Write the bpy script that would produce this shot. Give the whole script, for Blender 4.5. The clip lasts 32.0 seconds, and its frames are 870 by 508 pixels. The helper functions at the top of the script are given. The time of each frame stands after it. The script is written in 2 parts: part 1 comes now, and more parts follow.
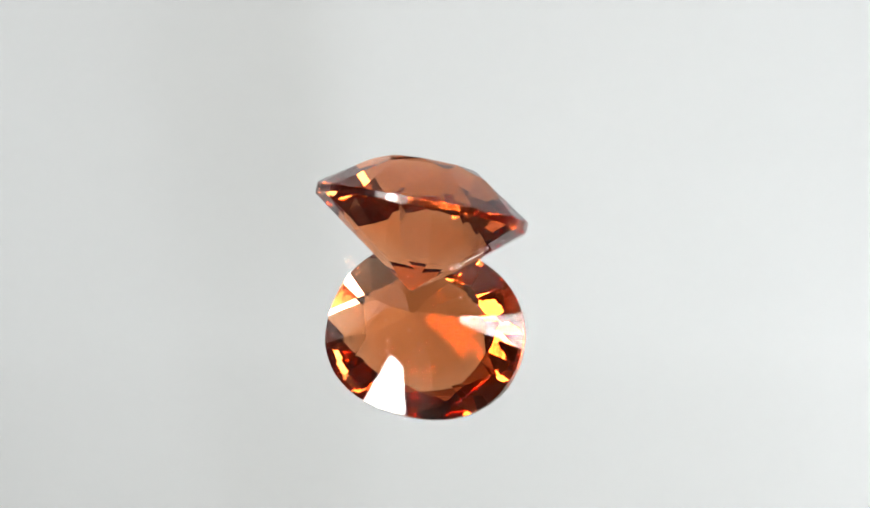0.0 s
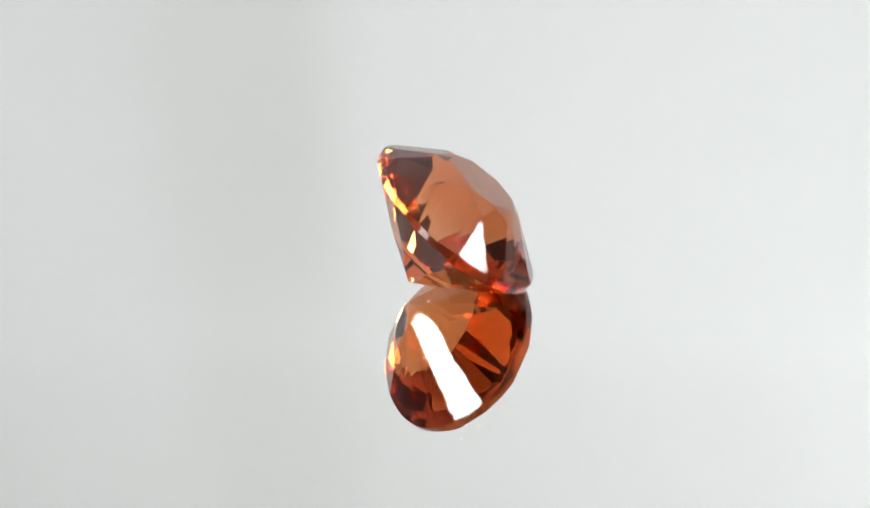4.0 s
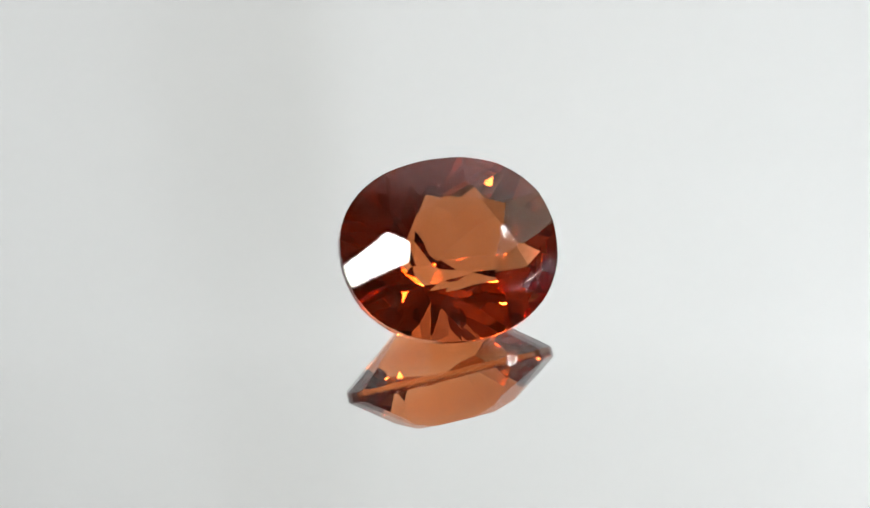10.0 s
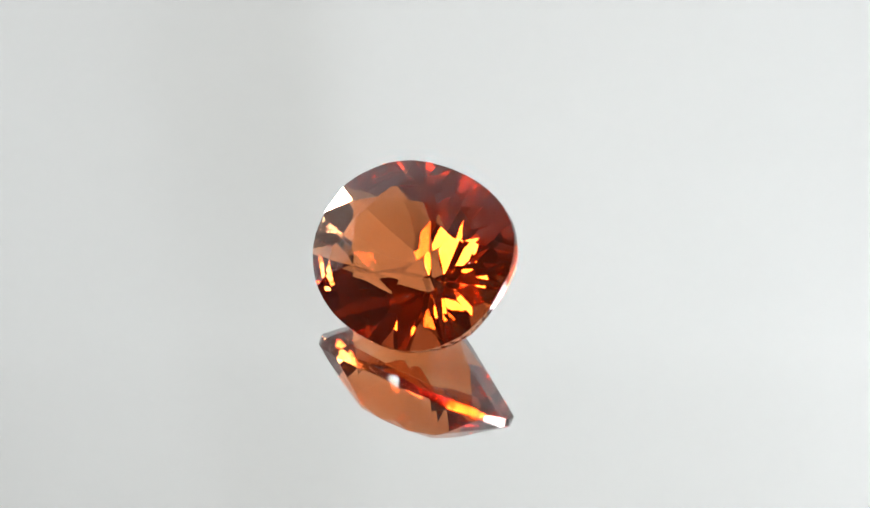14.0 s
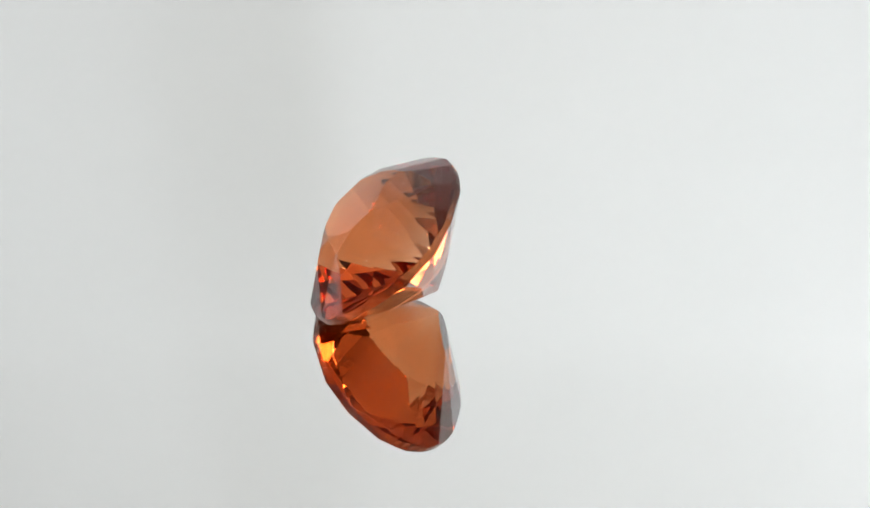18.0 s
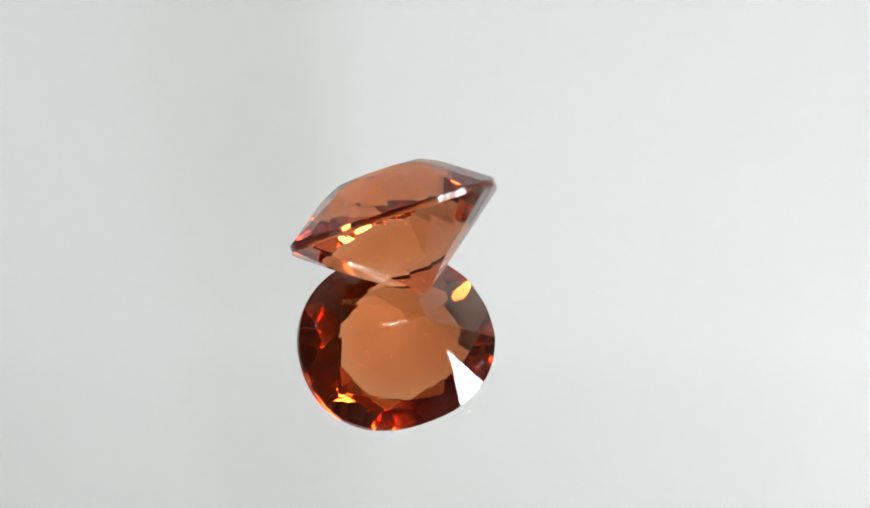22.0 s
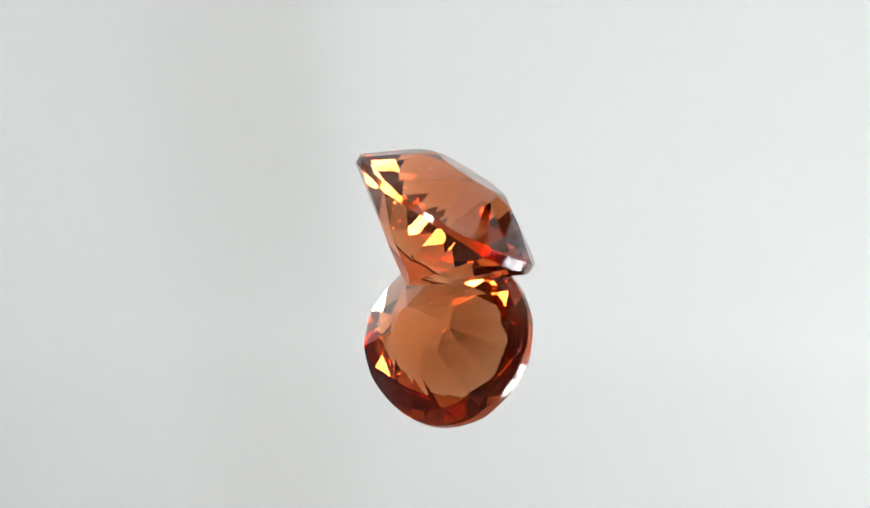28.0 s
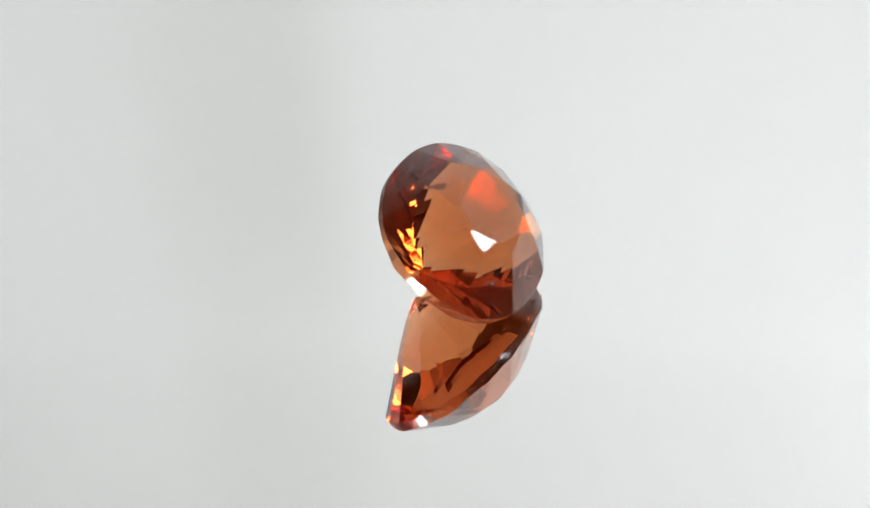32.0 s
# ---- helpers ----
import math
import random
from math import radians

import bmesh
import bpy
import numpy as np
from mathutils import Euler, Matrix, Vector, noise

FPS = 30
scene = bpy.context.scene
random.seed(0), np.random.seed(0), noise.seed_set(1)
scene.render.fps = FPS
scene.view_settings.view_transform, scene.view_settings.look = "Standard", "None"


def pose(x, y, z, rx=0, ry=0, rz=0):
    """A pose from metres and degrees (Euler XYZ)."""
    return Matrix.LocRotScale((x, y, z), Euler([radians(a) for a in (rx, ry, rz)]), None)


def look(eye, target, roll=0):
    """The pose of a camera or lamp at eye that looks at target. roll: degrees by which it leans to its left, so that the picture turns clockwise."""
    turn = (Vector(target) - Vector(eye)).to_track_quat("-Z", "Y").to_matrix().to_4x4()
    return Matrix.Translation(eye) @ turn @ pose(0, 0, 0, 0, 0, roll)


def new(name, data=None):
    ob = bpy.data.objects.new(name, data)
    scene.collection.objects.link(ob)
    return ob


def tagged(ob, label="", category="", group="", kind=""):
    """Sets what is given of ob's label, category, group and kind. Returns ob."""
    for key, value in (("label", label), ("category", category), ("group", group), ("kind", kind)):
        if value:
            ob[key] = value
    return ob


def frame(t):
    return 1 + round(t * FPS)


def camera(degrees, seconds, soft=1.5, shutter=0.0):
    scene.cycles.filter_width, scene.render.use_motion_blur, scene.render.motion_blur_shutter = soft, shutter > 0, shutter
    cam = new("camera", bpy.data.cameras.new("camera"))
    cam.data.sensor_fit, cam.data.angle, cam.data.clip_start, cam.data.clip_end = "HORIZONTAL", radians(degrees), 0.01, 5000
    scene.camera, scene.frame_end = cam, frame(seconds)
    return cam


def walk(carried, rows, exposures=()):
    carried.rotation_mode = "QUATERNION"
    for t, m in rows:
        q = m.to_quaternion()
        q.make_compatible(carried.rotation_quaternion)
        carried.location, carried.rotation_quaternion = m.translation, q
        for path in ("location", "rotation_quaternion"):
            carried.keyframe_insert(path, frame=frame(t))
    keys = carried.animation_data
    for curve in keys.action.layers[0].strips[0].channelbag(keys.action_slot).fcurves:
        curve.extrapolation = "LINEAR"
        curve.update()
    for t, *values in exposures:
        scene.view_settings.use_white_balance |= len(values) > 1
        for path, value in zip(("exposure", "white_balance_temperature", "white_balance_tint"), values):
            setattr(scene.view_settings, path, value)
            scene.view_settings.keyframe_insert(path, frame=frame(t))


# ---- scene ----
cam = camera(29.745, 32.0, soft=1.35)
MM = 0.001
scene.cycles.max_bounces = scene.cycles.transmission_bounces = scene.cycles.glossy_bounces = 24
scene.cycles.transparent_max_bounces = 160
scene.cycles.sample_clamp_indirect = 0.0
FLOOR = -0.80

EYE_POSE = pose(0.0, -0.04905, 0.035863, 54.8704, 0.6674, -0.9455)
walk(cam, [(0.0, EYE_POSE), (32.0, EYE_POSE)])


# ---------------------------------------------------------------- light
def build_world():
    w = bpy.data.worlds.new("sky")
    scene.world = w
    w.use_nodes = True
    nt = w.node_tree
    nt.nodes.clear()
    out = nt.nodes.new("ShaderNodeOutputWorld")
    bg = nt.nodes.new("ShaderNodeBackground")
    sky = nt.nodes.new("ShaderNodeTexSky")
    sky.sky_type = "NISHITA"
    sky.sun_disc = False
    sky.sun_elevation = radians(35)
    sky.sun_rotation = radians(200)
    bg.inputs["Strength"].default_value = 0.12
    nt.links.new(sky.outputs[0], bg.inputs[0])
    nt.links.new(bg.outputs[0], out.inputs[0])


def window_light(name, eye, target, wide, high, power, colour):
    la = bpy.data.lights.new(name, "AREA")
    la.shape, la.size, la.size_y = "RECTANGLE", wide, high
    la.energy, la.color = power, colour
    ob = new(name, la)
    ob.matrix_world = look(eye, target)
    return ob


build_world()
window_light("window_light_east", (2.385, -0.073, 1.685), (0.0, -0.073, 1.685), 1.64, 1.37, 284.0, (0.975, 0.985, 1.03))
window_light("window_light_west", (-1.585, -1.375, 1.536), (0.0, -1.375, 1.536), 0.55, 1.61, 268.0, (1.02, 0.98, 0.93))


# ---------------------------------------------------------------- materials
def material(name):
    m = bpy.data.materials.new(name)
    m.use_nodes = True
    m.node_tree.nodes.clear()
    out = m.node_tree.nodes.new("ShaderNodeOutputMaterial")
    return m, m.node_tree, out


def painted(name, dark, light, rough, scale, bump, metallic=0.0):
    """A surface with large stains and fine grain."""
    m, nt, out = material(name)
    n, l = nt.nodes, nt.links
    b = n.new("ShaderNodeBsdfPrincipled")
    co = n.new("ShaderNodeTexCoord")
    big, fine = n.new("ShaderNodeTexNoise"), n.new("ShaderNodeTexNoise")
    big.inputs["Scale"].default_value, fine.inputs["Scale"].default_value = scale, scale * 40
    big.inputs["Detail"].default_value, fine.inputs["Detail"].default_value = 4, 3
    mix = n.new("ShaderNodeMix")
    mix.data_type = "RGBA"
    mix.inputs[6].default_value, mix.inputs[7].default_value = (*dark, 1), (*light, 1)
    add = n.new("ShaderNodeMath")
    add.operation = "MULTIPLY_ADD"
    add.inputs[1].default_value, add.inputs[2].default_value = 0.3, 0.0
    bp = n.new("ShaderNodeBump")
    bp.inputs["Strength"].default_value, bp.inputs["Distance"].default_value = bump, 0.001
    l.new(co.outputs["Object"], big.inputs["Vector"])
    l.new(co.outputs["Object"], fine.inputs["Vector"])
    l.new(fine.outputs[0], add.inputs[0])
    add2 = n.new("ShaderNodeMath")
    add2.operation = "MULTIPLY_ADD"
    add2.inputs[1].default_value = 0.7
    l.new(big.outputs[0], add2.inputs[0])
    l.new(add.outputs[0], add2.inputs[2])
    l.new(add2.outputs[0], mix.inputs[0])
    l.new(mix.outputs[2], b.inputs["Base Color"])
    l.new(fine.outputs[0], bp.inputs["Height"])
    l.new(bp.outputs[0], b.inputs["Normal"])
    b.inputs["Roughness"].default_value, b.inputs["Metallic"].default_value = rough, metallic
    l.new(b.outputs[0], out.inputs[0])
    return m


def gem_surface(name, rough, tint):
    """Polished facets of a clear stone."""
    m, nt, out = material(name)
    pr = nt.nodes.new("ShaderNodeBsdfPrincipled")
    pr.inputs["Base Color"].default_value = (*tint, 1)
    pr.inputs["Roughness"].default_value, pr.inputs["IOR"].default_value = rough, 1.551
    pr.inputs["Specular Tint"].default_value = (0.5, 0.5, 0.5, 1)
    pr.inputs["Transmission Weight"].default_value = 1.0
    # fine polishing lines that bend the light a little
    co, lines = nt.nodes.new("ShaderNodeTexCoord"), nt.nodes.new("ShaderNodeTexNoise")
    stretch, bump = nt.nodes.new("ShaderNodeMapping"), nt.nodes.new("ShaderNodeBump")
    stretch.inputs["Scale"].default_value, stretch.inputs["Rotation"].default_value = (1.0, 0.25, 1.0), (0.2, 0.1, 0.6)
    lines.inputs["Scale"].default_value, lines.inputs["Detail"].default_value = 2600.0, 4.0
    bump.inputs["Strength"].default_value, bump.inputs["Distance"].default_value = 1.0, 0.0000012
    nt.links.new(co.outputs["Object"], stretch.inputs["Vector"])
    nt.links.new(stretch.outputs[0], lines.inputs["Vector"])
    nt.links.new(lines.outputs[0], bump.inputs["Height"])
    nt.links.new(bump.outputs[0], pr.inputs["Normal"])
    nt.links.new(pr.outputs[0], out.inputs[0])
    return m


def gem_colour(name, dark, light):
    """The orange body colour, a little uneven: light is tinted as it passes from layer to layer."""
    m, nt, out = material(name)
    tr = nt.nodes.new("ShaderNodeBsdfTransparent")
    co = nt.nodes.new("ShaderNodeTexCoord")
    stretch = nt.nodes.new("ShaderNodeMapping")
    stretch.inputs["Scale"].default_value = (1.0, 0.45, 1.6)
    stretch.inputs["Rotation"].default_value = (0.3, 0.5, 0.7)
    zones, mix = nt.nodes.new("ShaderNodeTexNoise"), nt.nodes.new("ShaderNodeMix")
    zones.inputs["Scale"].default_value, zones.inputs["Detail"].default_value = 420.0, 3.0
    mix.data_type = "RGBA"
    mix.inputs[6].default_value, mix.inputs[7].default_value = (*dark, 1), (*light, 1)
    nt.links.new(co.outputs["Object"], stretch.inputs["Vector"])
    nt.links.new(stretch.outputs[0], zones.inputs["Vector"])
    nt.links.new(zones.outputs[0], mix.inputs[0])
    nt.links.new(mix.outputs[2], tr.inputs["Color"])
    nt.links.new(tr.outputs[0], out.inputs[0])
    return m


def clear_sheet():
    m, nt, out = material("acrylic_clear")
    g = nt.nodes.new("ShaderNodeBsdfPrincipled")
    g.inputs["Base Color"].default_value = (0.97, 0.98, 0.975, 1)
    g.inputs["Roughness"].default_value, g.inputs["IOR"].default_value = 0.0, 1.15
    g.inputs["Specular Tint"].default_value = (0.0, 0.0, 0.0, 1)
    g.inputs["Transmission Weight"].default_value = 1.0
    nt.links.new(g.outputs[0], out.inputs[0])
    return m


def silver():
    m, nt, out = material("silver_backing")
    g = nt.nodes.new("ShaderNodeBsdfPrincipled")
    g.inputs["Base Color"].default_value = (0.93, 0.935, 0.925, 1)
    g.inputs["Metallic"].default_value, g.inputs["Roughness"].default_value = 1.0, 0.0
    nt.links.new(g.outputs[0], out.inputs[0])
    return m


GEM = gem_surface("polished_facets", 0.0, (0.99, 0.97, 0.94))
LOWER = gem_surface("worn_polish", 0.02, (0.99, 0.97, 0.94))
GIRDLE_SKIN = gem_surface("polished_girdle", 0.14, (0.95, 0.86, 0.76))
GEM_SKIN = gem_colour("orange_outer_colour", (0.845, 0.580, 0.430), (0.915, 0.690, 0.550))
GEM_CORE = gem_colour("orange_inner_colour", (0.982, 0.937, 0.896), (0.994, 0.962, 0.928))
CLEAR = clear_sheet()
SILVER = silver()
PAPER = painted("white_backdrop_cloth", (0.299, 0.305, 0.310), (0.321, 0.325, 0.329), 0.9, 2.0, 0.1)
WALL = painted("wall_paint", (0.055, 0.054, 0.052), (0.075, 0.074, 0.072), 0.8, 1.2, 0.15)
CEIL = painted("ceiling_paint", (0.035, 0.034, 0.033), (0.05, 0.049, 0.047), 0.9, 1.0, 0.1)
CARD = painted("white_card", (0.76, 0.77, 0.765), (0.81, 0.82, 0.815), 0.8, 3.0, 0.05)
DARK = painted("dark_wood_panel", (0.018, 0.013, 0.010), (0.035, 0.025, 0.019), 0.5, 3.0, 0.2)
BOARD = painted("floor_board", (0.06, 0.036, 0.022), (0.13, 0.085, 0.05), 0.5, 3.0, 0.2)
TABLE = painted("table_laminate", (0.36, 0.36, 0.35), (0.42, 0.42, 0.41), 0.4, 5.0, 0.1)
BAR = painted("matt_grey_paint", (0.27, 0.27, 0.265), (0.32, 0.32, 0.315), 0.8, 12.0, 0.05)
DUST = painted("pale_dust", (0.62, 0.60, 0.56), (0.78, 0.76, 0.72), 0.9, 800.0, 0.1)
PLASTIC = painted("black_plastic", (0.018, 0.018, 0.02), (0.03, 0.03, 0.033), 0.45, 30.0, 0.1)
METAL = painted("grey_metal", (0.32, 0.32, 0.33), (0.42, 0.42, 0.43), 0.35, 20.0, 0.05, 1.0)
FRAME = painted("window_paint", (0.72, 0.72, 0.70), (0.80, 0.80, 0.78), 0.4, 4.0, 0.1)


# ---------------------------------------------------------------- mesh helpers
def part(name, bm, mat, parent=None, label=""):
    me = bpy.data.meshes.new(name)
    bm.to_mesh(me)
    bm.free()
    me.materials.append(mat)
    ob = new(name, me)
    if parent is not None:
        ob.parent = parent
    if label:
        ob["label"] = label
    return ob


def box(bm, x0, x1, y0, y1, z0, z1):
    m = Matrix.LocRotScale(((x0 + x1) / 2, (y0 + y1) / 2, (z0 + z1) / 2), None, (x1 - x0, y1 - y0, z1 - z0))
    return bmesh.ops.create_cube(bm, size=1.0, matrix=m)["verts"]


def boxed(name, mat, dims, parent=None, label="", bevel=0.0):
    bm = bmesh.new()
    box(bm, *dims)
    if bevel:
        bmesh.ops.bevel(bm, geom=bm.edges[:], offset=bevel, segments=2, affect="EDGES", profile=0.5)
    return part(name, bm, mat, parent, label)


def disc(bm, r, z0, z1, n=128, bevel=0.0):
    geo = bmesh.ops.create_cone(bm, cap_ends=True, segments=n, radius1=r, radius2=r, depth=z1 - z0,
                                matrix=Matrix.Translation((0, 0, (z0 + z1) / 2)))
    if bevel:
        rim = [e for e in bm.edges if abs(e.verts[0].co.z - e.verts[1].co.z) < 1e-9]
        bmesh.ops.bevel(bm, geom=rim, offset=bevel, segments=3, affect="EDGES", profile=0.5)
    return geo


# ---------------------------------------------------------------- room
X0, X1, Y0, Y1, TOP = -1.6, 2.4, -2.4, 2.1, 2.55


def wall_with_opening(name, x0, x1, oy0, oy1, oz0, oz1):
    bm = bmesh.new()
    box(bm, x0, x1, Y0, oy0, FLOOR, TOP)
    box(bm, x0, x1, oy1, Y1, FLOOR, TOP)
    box(bm, x0, x1, oy0, oy1, FLOOR, oz0)
    box(bm, x0, x1, oy0, oy1, oz1, TOP)
    return tagged(part(name, bm, WALL), "grey painted room wall with a window opening", "wall", kind="structure")


def build_room():
    tagged(boxed("floor", BOARD, (X0 - 0.2, X1 + 0.2, Y0 - 0.2, Y1 + 0.2, FLOOR - 0.1, FLOOR)),
           "brown wooden room floor", "floor", kind="structure")
    tagged(boxed("ceiling", CEIL, (X0 - 0.2, X1 + 0.2, Y0 - 0.2, Y1 + 0.2, TOP, TOP + 0.1)),
           "plain grey ceiling", "ceiling", kind="structure")
    tagged(boxed("wall_north", WALL, (X0 - 0.2, X1 + 0.2, Y1, Y1 + 0.2, FLOOR, TOP)),
           "grey painted room wall", "wall", kind="structure")
    tagged(boxed("wall_south", DARK, (X0 - 0.2, X1 + 0.2, Y0 - 0.2, Y0, FLOOR, TOP)),
           "dark brown wood-panelled room wall", "wall", kind="structure")
    wall_with_opening("wall_east", X1, X1 + 0.2, -0.917, 0.770, 0.970, 2.400)
    wall_with_opening("wall_west", X0 - 0.2, X0, -1.677, -1.073, 0.703, 2.368)


def build_window(name, x, into, y0, y1, z0, z1, posts=()):
    """A painted frame set into the wall's opening, with a sill that reaches into the room."""
    w = tagged(new(name), "white painted window with bright daylight behind it", "window", kind="structure")
    w.location = (x, (y0 + y1) / 2, z0)
    hw, high = (y1 - y0) / 2, z1 - z0
    for dims in ((-hw, -hw + 0.022, 0.0, high), (hw - 0.022, hw, 0.0, high),
                 (-hw + 0.022, hw - 0.022, 0.0, 0.022), (-hw + 0.022, hw - 0.022, high - 0.022, high)):
        boxed("window_frame", FRAME, (-0.03, 0.03, *dims), w, bevel=0.002)
    for y in posts:
        boxed("mullion", FRAME, (into * 0.9 - 0.02, into * 0.9 + 0.02, y - 0.05, y + 0.05, 0.0, high), w, bevel=0.004)
    boxed("window_sill", FRAME, (into - 0.05, into + 0.05, -hw - 0.05, hw + 0.05, -0.03, -0.002), w, bevel=0.004)


def build_table():
    t = tagged(new("table"), "light grey laminate table under the turntable", "table")
    t.location = (0, 0, FLOOR)
    h = -FLOOR - 0.032
    boxed("tabletop", TABLE, (-0.55, 0.55, -0.35, 0.35, h - 0.025, h), t, bevel=0.003)
    for x in (-0.5, 0.5):
        for y in (-0.3, 0.3):
            boxed("leg", TABLE, (x - 0.025, x + 0.025, y - 0.025, y + 0.025, 0.0, h - 0.025), t, bevel=0.003)


def build_turntable():
    base = tagged(new("turntable_base"), "low black plastic base of a display turntable", "turntable")
    base.location = (0, 0, -0.032)
    bm = bmesh.new()
    disc(bm, 0.050, 0.0, 0.020, bevel=0.002)
    part("housing", bm, PLASTIC, base)
    bm = bmesh.new()
    disc(bm, 0.006, 0.020, 0.024, 32)
    part("spindle", bm, PLASTIC, base)
    top = tagged(new("mirror_platter"), "round mirror platter that turns slowly under the gem", "mirror")
    bm = bmesh.new()
    disc(bm, 0.055, -0.0080, -0.00085, bevel=0.001)
    part("platter", bm, PLASTIC, top)
    bm = bmesh.new()
    disc(bm, 0.054, -0.00084, -0.00068)
    part("silver_layer", bm, SILVER, top, "bright silver reflecting layer")
    bm = bmesh.new()
    disc(bm, 0.054, -0.00066, 0.0)
    part("clear_sheet", bm, CLEAR, top, "clear glossy acrylic sheet")
    return top


def smooth(a, b, x):
    u = min(1.0, max(0.0, (x - a) / (b - a)))
    return u * u * (3 - 2 * u)


def sheet_depth(x, z):
    """Where the sheet hangs: leaning back from the table, with a soft pleat that dies out higher up, and slight waves."""
    lean = 1.5 - 0.45 * max(0.0, 1.0 - z / 1.6) ** 2
    u = min(1.0, max(0.0, (x + 0.42) / 0.30))
    v = min(1.0, max(0.0, (x + 0.12) / 0.07))
    pleat = 0.030 * u ** 2.2 + 0.0077 * (1 - (1 - v) ** 2)
    yaw = 0.06 * (x + 0.2) * smooth(0.75, 1.45, z)
    wing = 0.16 * max(0.0, -0.24 - x) ** 2 / (0.12 + max(0.0, -0.24 - x))
    return lean - yaw - wing - pleat * (1.0 - smooth(0.80, 1.40, z)) + 0.0015 * math.sin(7.0 * x + 2.3 * z) * math.sin(5.0 * z + x)


def sheet_point(x, s):
    """The sheet s metres up from its hem: it rises behind the table, bends and runs forward overhead."""
    rise, bend, turn = 1.20, 0.75, radians(72)
    if s < rise:
        return x, sheet_depth(x, s - 0.032), s - 0.032
    top = sheet_depth(x, rise - 0.032)
    a = min((s - rise) / bend, turn)
    y, z = top - bend * (1 - math.cos(a)), rise - 0.032 + bend * math.sin(a)
    rest = max(0.0, s - rise - bend * turn)
    return x, y - rest * math.sin(turn), z + rest * math.cos(turn)


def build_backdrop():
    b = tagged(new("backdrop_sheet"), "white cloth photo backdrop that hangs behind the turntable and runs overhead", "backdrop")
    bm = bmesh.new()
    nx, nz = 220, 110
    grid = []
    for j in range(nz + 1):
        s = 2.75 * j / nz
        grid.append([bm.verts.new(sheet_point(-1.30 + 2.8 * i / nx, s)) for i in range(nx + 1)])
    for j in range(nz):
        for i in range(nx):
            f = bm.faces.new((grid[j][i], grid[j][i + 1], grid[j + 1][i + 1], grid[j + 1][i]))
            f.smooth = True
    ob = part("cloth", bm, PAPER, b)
    so = ob.modifiers.new("thick", "SOLIDIFY")
    so.thickness, so.offset = 0.002, -1.0
    for x in (-1.34, 1.54):
        for y, top in ((1.32, 1.74), (0.40, 2.11)):
            bm = bmesh.new()
            bmesh.ops.create_cone(bm, cap_ends=True, segments=20, radius1=0.011, radius2=0.011, depth=top - FLOOR,
                                  matrix=Matrix.Translation((x, y, (top + FLOOR) / 2)))
            part("post", bm, BAR, b)
    for y, z in ((1.32, 1.73), (0.40, 2.10)):
        bm = bmesh.new()
        bmesh.ops.create_cone(bm, cap_ends=True, segments=20, radius1=0.009, radius2=0.009, depth=2.92,
                              matrix=Matrix.Translation((0.1, y, z)) @ pose(0, 0, 0, 0, 90, 0))
        part("crossbar", bm, BAR, b)
    for x in (-1.34, 1.54):
        bm = bmesh.new()
        bmesh.ops.create_cone(bm, cap_ends=True, segments=20, radius1=0.009, radius2=0.009, depth=0.99,
                              matrix=Matrix.Translation((x, 0.86, 1.915)) @ pose(0, 0, 0, 111.9, 0, 0))
        part("side_bar", bm, BAR, b)


def build_fill_board(x, y0, y1, high):
    """A white card on two feet beside the table, added out of view to bounce light."""
    r = tagged(new("added_fill_board"), "unseen white board added beside the table as light fill", "reflector", "reflector boards")
    r.location = (x, (y0 + y1) / 2, FLOOR)
    w = (y1 - y0) / 2
    boxed("board", CARD, (-0.005, 0.005, -w, w, 0.06, high - FLOOR), r, bevel=0.001)
    for y in (-w * 0.7, w * 0.7):
        boxed("foot", METAL, (-0.15, 0.15, y - 0.015, y + 0.015, 0.0, 0.06), r, bevel=0.003)


# ---------------------------------------------------------------- the gem
LENGTH, WIDTH, ROUND = 3.967, 3.403, 2.192
CROWN, TABLE_R, STAR_R = 1.697, 0.4100, 0.580
GIRDLE, PAVILION, LOWER_R = 0.489, 3.114, 0.240
CULET = (-0.226, 0.002)
TABLE_OFF = (-0.062, 0.038)
# slight waves of the outline, which no cutter gets quite even
UNEVEN = ((2, -0.0066, math.sin), (3, -0.0050, math.cos), (3, 0.0086, math.sin), (4, 0.0043, math.sin))


def rim(r, z, deg):
    c, s = math.cos(radians(deg)), math.sin(radians(deg))
    f = (abs(c) ** ROUND + abs(s) ** ROUND) ** (-1 / ROUND)
    f *= 1 + sum(w * wave(n * radians(deg)) for n, w, wave in UNEVEN)
    return Vector((r * LENGTH * c * f, r * WIDTH * s * f, z))


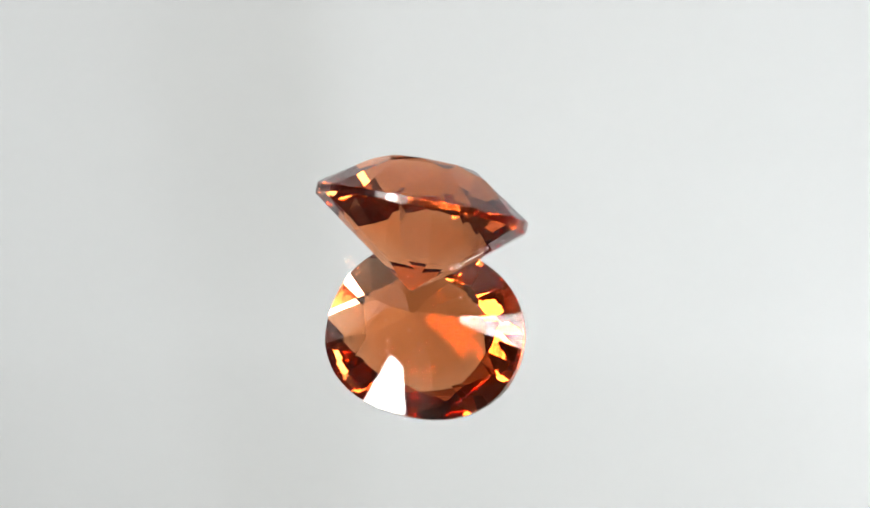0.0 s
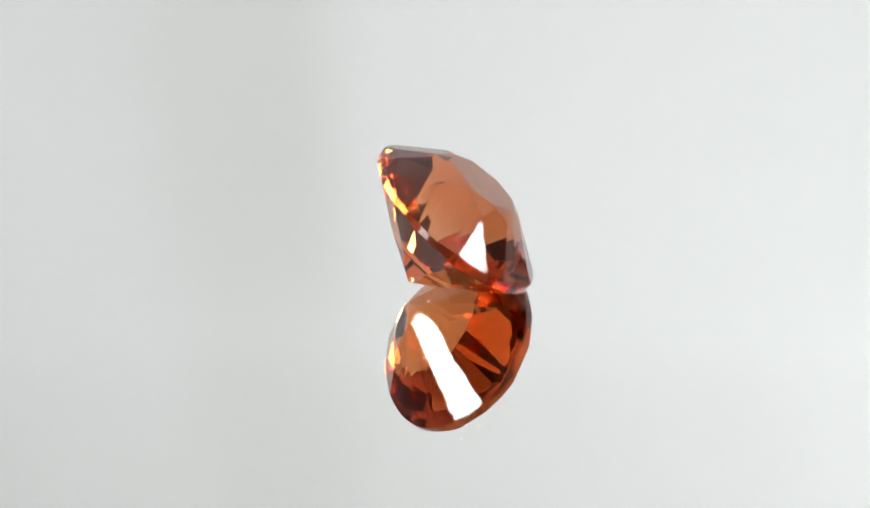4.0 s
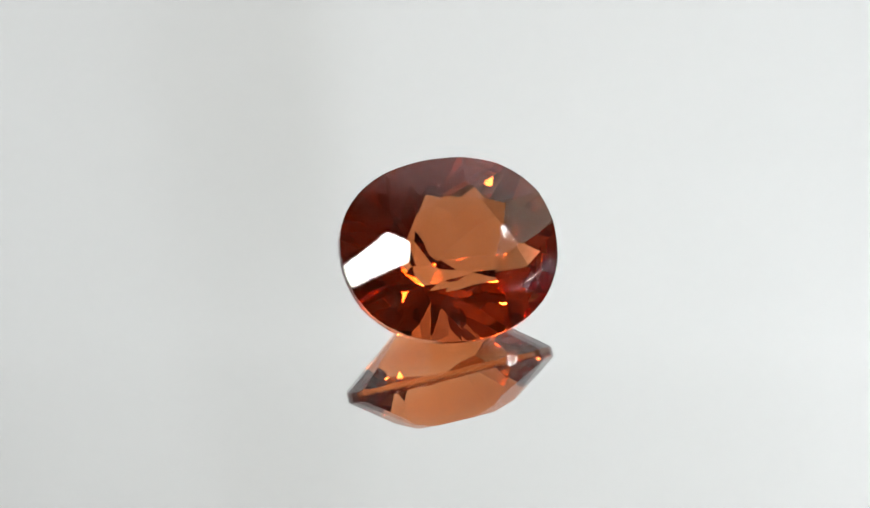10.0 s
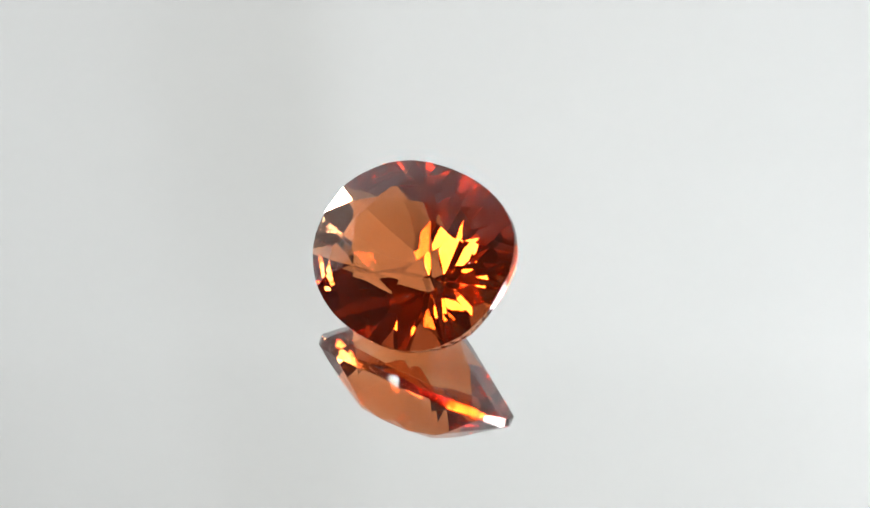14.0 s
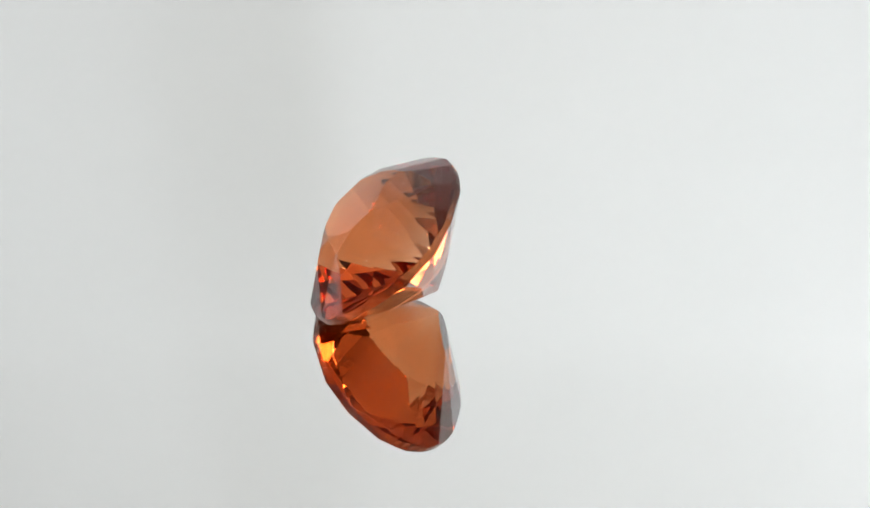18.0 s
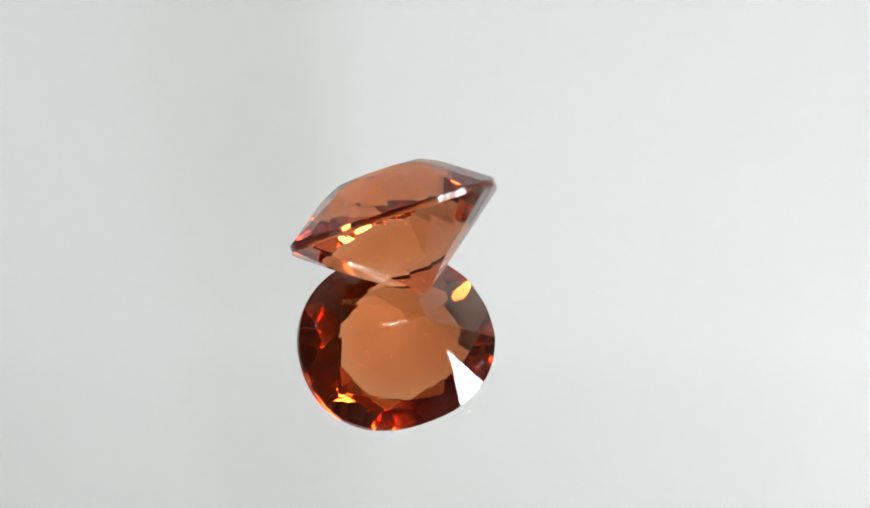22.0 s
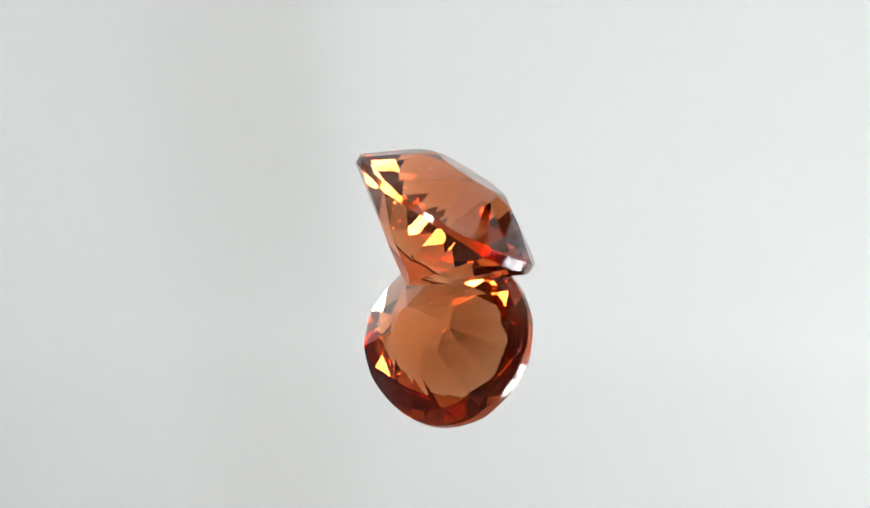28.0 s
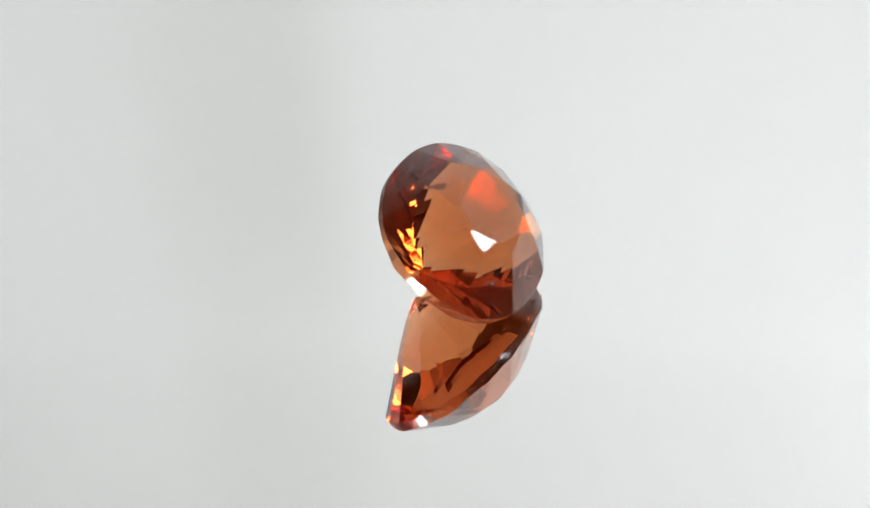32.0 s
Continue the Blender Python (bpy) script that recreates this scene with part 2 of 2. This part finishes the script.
# facets that the cutter set a little off true: degrees round the rim and towards the culet
CROWN_OFF = {
    "main0": (-1.47, 0.14), "star0": (-0.27, -0.67), "uhA0": (-2.09, -0.24), "uhB0": (0.59, 0.38), "main1": (0.87, 1.77),
    "star1": (0.96, 0.34), "uhA1": (-2.17, 0.07), "uhB1": (-0.61, -0.50), "main2": (-0.07, -0.75), "star2": (-0.96, -0.10),
    "uhA2": (-1.36, 0.64), "uhB2": (-0.37, -0.62), "main3": (-1.88, 1.95), "star3": (0.63, 1.12), "uhA3": (-1.23, -0.45),
    "uhB3": (0.54, 1.46), "main4": (-2.10, 1.20), "star4": (0.87, -1.47), "uhA4": (-2.04, -1.69), "uhB4": (0.35, -0.02),
    "main5": (0.52, -1.64), "star5": (-1.36, 0.33), "uhA5": (0.96, -3.62), "uhB5": (0.78, -3.39), "star6": (0.08, 0.64),
    "uhA6": (2.36, -2.69), "uhB6": (0.17, 0.16), "main7": (1.51, -0.30), "star7": (1.17, -2.67), "uhA7": (-1.11, -0.36),
    "uhB7": (0.07, 0.47),
}
PAVILION_OFF = {
    "pm0": (-1.60, -1.93), "lhA0": (-1.03, 1.09), "lhB0": (1.66, -0.46), "pm1": (-0.22, -0.13), "lhA1": (-0.34, -0.55),
    "lhB1": (1.56, -0.57), "pm2": (3.16, 3.70), "lhA2": (-1.67, 0.63), "lhB2": (2.29, -1.26), "pm3": (-0.67, -1.08),
    "lhA3": (0.34, -0.19), "lhB3": (-2.48, 0.40), "pm4": (1.22, 1.63), "lhA4": (0.09, -0.80), "lhB4": (0.17, 0.08),
    "pm5": (0.68, 0.04), "lhA5": (0.47, 0.84), "lhB5": (-0.03, 0.38), "pm6": (-0.42, -0.16), "lhA6": (1.49, 1.07),
    "pm7": (-1.84, -0.17), "lhA7": (1.00, 0.35), "lhB7": (0.28, -3.78),
}
OFF_TRUE = {**CROWN_OFF, **PAVILION_OFF}


def gem_planes():
    """Point and outward normal of each facet of an oval brilliant cut."""
    half = GIRDLE / 2
    c8 = math.cos(math.pi / 8)
    star_h = half + (CROWN - half) * (1 - STAR_R * c8) / (1 - TABLE_R)
    low_h = -PAVILION + (PAVILION - half) * LOWER_R * c8
    off = Vector((*TABLE_OFF, 0))
    cul = Vector((*CULET, -PAVILION))
    tab = [rim(TABLE_R, CROWN, 45 * k) + off for k in range(8)]
    star = [rim(STAR_R, star_h, 45 * k + 22.5) + off * 0.6 for k in range(8)]
    low = [rim(LOWER_R, low_h, 45 * k + 22.5) + Vector((*CULET, 0)) * (1 - LOWER_R) for k in range(8)]
    # the girdle is thicker at the ends of the oval than along its sides
    thick = [math.cos(radians(22.5 * j)) ** 2 for j in range(16)]
    up = [rim(1, 0.08 + (half - 0.08) * w, 22.5 * j) for j, w in enumerate(thick)]
    dn = [rim(1, -0.22 - (half - 0.22) * w, 22.5 * j) for j, w in enumerate(thick)]
    facets = [("table", (tab[0], tab[2], tab[5]), tab)]
    for k in range(8):
        n, p = (k + 1) % 8, (k - 1) % 8
        a, b, c = 2 * k, 2 * k + 1, (2 * k + 2) % 16
        facets += [
            ("main%d" % k, (tab[k], up[a], tab[k] + star[k] - star[p]), (tab[k], star[p], up[a], star[k])),
            ("star%d" % k, (tab[k], star[k], tab[n]), ()),
            ("uhA%d" % k, (star[k], up[a], up[b]), ()),
            ("uhB%d" % k, (star[k], up[b], up[c]), ()),
            ("pm%d" % k, (cul, dn[a], cul + low[k] - low[p]), (cul, low[p], dn[a], low[k])),
            ("lhA%d" % k, (low[k], dn[a], dn[b]), ()),
            ("lhB%d" % k, (low[k], dn[b], dn[c]), ()),
        ]
    for j in range(60):
        a, b = rim(1, 0, 6.0 * j), rim(1, 0, 6.0 * (j + 1))
        facets.append(("girdle", (a, b, a + Vector((0, 0, 1))), ()))
    planes = []
    for name, (a, b, c), outline in facets:
        nrm = (b - a).cross(c - a).normalized()
        outline = outline or (a, b, c)
        mid = sum(outline, Vector()) / len(outline)
        if nrm.dot((a + b + c) / 3) < 0:
            nrm = -nrm
        co = a
        if name in OFF_TRUE:
            side = nrm.cross(Vector((0, 0, 1))).normalized()
            down = nrm.cross(side)
            i, j = OFF_TRUE[name]
            nrm = (nrm + math.tan(radians(i)) * side + math.tan(radians(j)) * down).normalized()
            co = mid
        planes.append((co, nrm))
    return planes


def cut_stone(inset):
    bm = bmesh.new()
    bmesh.ops.create_cube(bm, size=12.0)
    for co, no in gem_planes():
        cut = bmesh.ops.bisect_plane(bm, geom=bm.verts[:] + bm.edges[:] + bm.faces[:], dist=1e-6,
                                     plane_co=co - no * inset, plane_no=no, clear_outer=True)
        edges = [e for e in cut["geom_cut"] if isinstance(e, bmesh.types.BMEdge)]
        if edges:
            bmesh.ops.contextual_create(bm, geom=edges)
    bmesh.ops.remove_doubles(bm, verts=bm.verts[:], dist=1e-4)
    bmesh.ops.recalc_face_normals(bm, faces=bm.faces[:])
    bmesh.ops.scale(bm, vec=(MM, MM, MM), verts=bm.verts[:])
    return bm


def dust_specks(stone, count):
    """Flat grains scattered over the facets, denser on the wide ones."""
    rnd = random.Random(23)
    faces = [f for f in stone.faces if abs(f.normal.z) > 0.2]
    areas = [f.calc_area() for f in faces]
    bm = bmesh.new()
    for f in rnd.choices(faces, areas, k=count):
        corners = [v.co for v in f.verts]
        share = [rnd.random() + 0.1 for _ in corners]
        spot = sum((c * w for c, w in zip(corners, share)), Vector()) / sum(share)
        size = rnd.uniform(0.007, 0.016) * MM
        turn = f.normal.to_track_quat("Z", "Y").to_matrix().to_4x4()
        squash = Matrix.Diagonal((size * rnd.uniform(0.7, 1.6), size, size * 0.5, 1.0))
        bmesh.ops.create_icosphere(bm, subdivisions=1, radius=1.0,
                                   matrix=Matrix.Translation(spot + f.normal * size * 0.4) @ turn @ squash)
    return bm


def build_gem():
    g = tagged(new("gemstone"), "oval brilliant-cut orange gemstone lying tilted on the mirror", "gemstone")
    whole = cut_stone(0.0)
    corners = [v.co.copy() for v in whole.verts]
    for name, low, high, mat in (("crown", 0.2, 2.0, GEM), ("girdle", -0.2, 0.2, GIRDLE_SKIN), ("pavilion", -2.0, -0.2, LOWER)):
        bm = whole.copy()
        drop = [f for f in bm.faces if not low <= f.normal.z < high]
        bmesh.ops.delete(bm, geom=drop, context="FACES")
        part(name, bm, mat, g)
    part("dust", dust_specks(whole, 14), DUST, g, "tiny pale specks of dust on the facets")
    whole.free()
    for inset in (0.04, 0.26, 0.48, 0.70, 0.92, 1.14, 1.36, 1.58):
        part("colour_layer", cut_stone(inset), GEM_SKIN if inset < 0.1 else GEM_CORE, g, "clear orange layer of the stone's body")
    return g, corners


LEAN = pose(0, 0, 0, 39.926, 0, 0) @ pose(0, 0, 0, 0, 0, 0.1225)
PERIOD, PHASE = 25.416, 160.316
SPOT = (0.530 * MM, -1.374 * MM)

build_room()
build_window("window_1", X1 + 0.035, -0.085, -0.917, 0.770, 0.970, 2.400, (-0.36,))
build_window("window_2", X0 - 0.035, 0.085, -1.677, -1.073, 0.703, 2.368)
build_table()
platter = build_turntable()
build_backdrop()
# added low card: brightens the left of the backdrop sheet
build_fill_board(-1.42, 0.50, 1.35, 0.50)
# added card: a mid-bright patch for the gem, shades the sheet's right
build_fill_board(1.75, 0.70, 1.45, 1.35)
gem, gem_corners = build_gem()


def motions():
    low = min((LEAN @ co).z for co in gem_corners)
    on_mirror = Matrix.Translation((*SPOT, -low + 0.000002)) @ LEAN
    times = [0.5 * i for i in range(65)]
    turn = [pose(0, 0, 0, 0, 0, PHASE - 360.0 * t / PERIOD) for t in times]
    walk(platter, list(zip(times, turn)))
    walk(gem, [(t, m @ on_mirror) for t, m in zip(times, turn)])


motions()
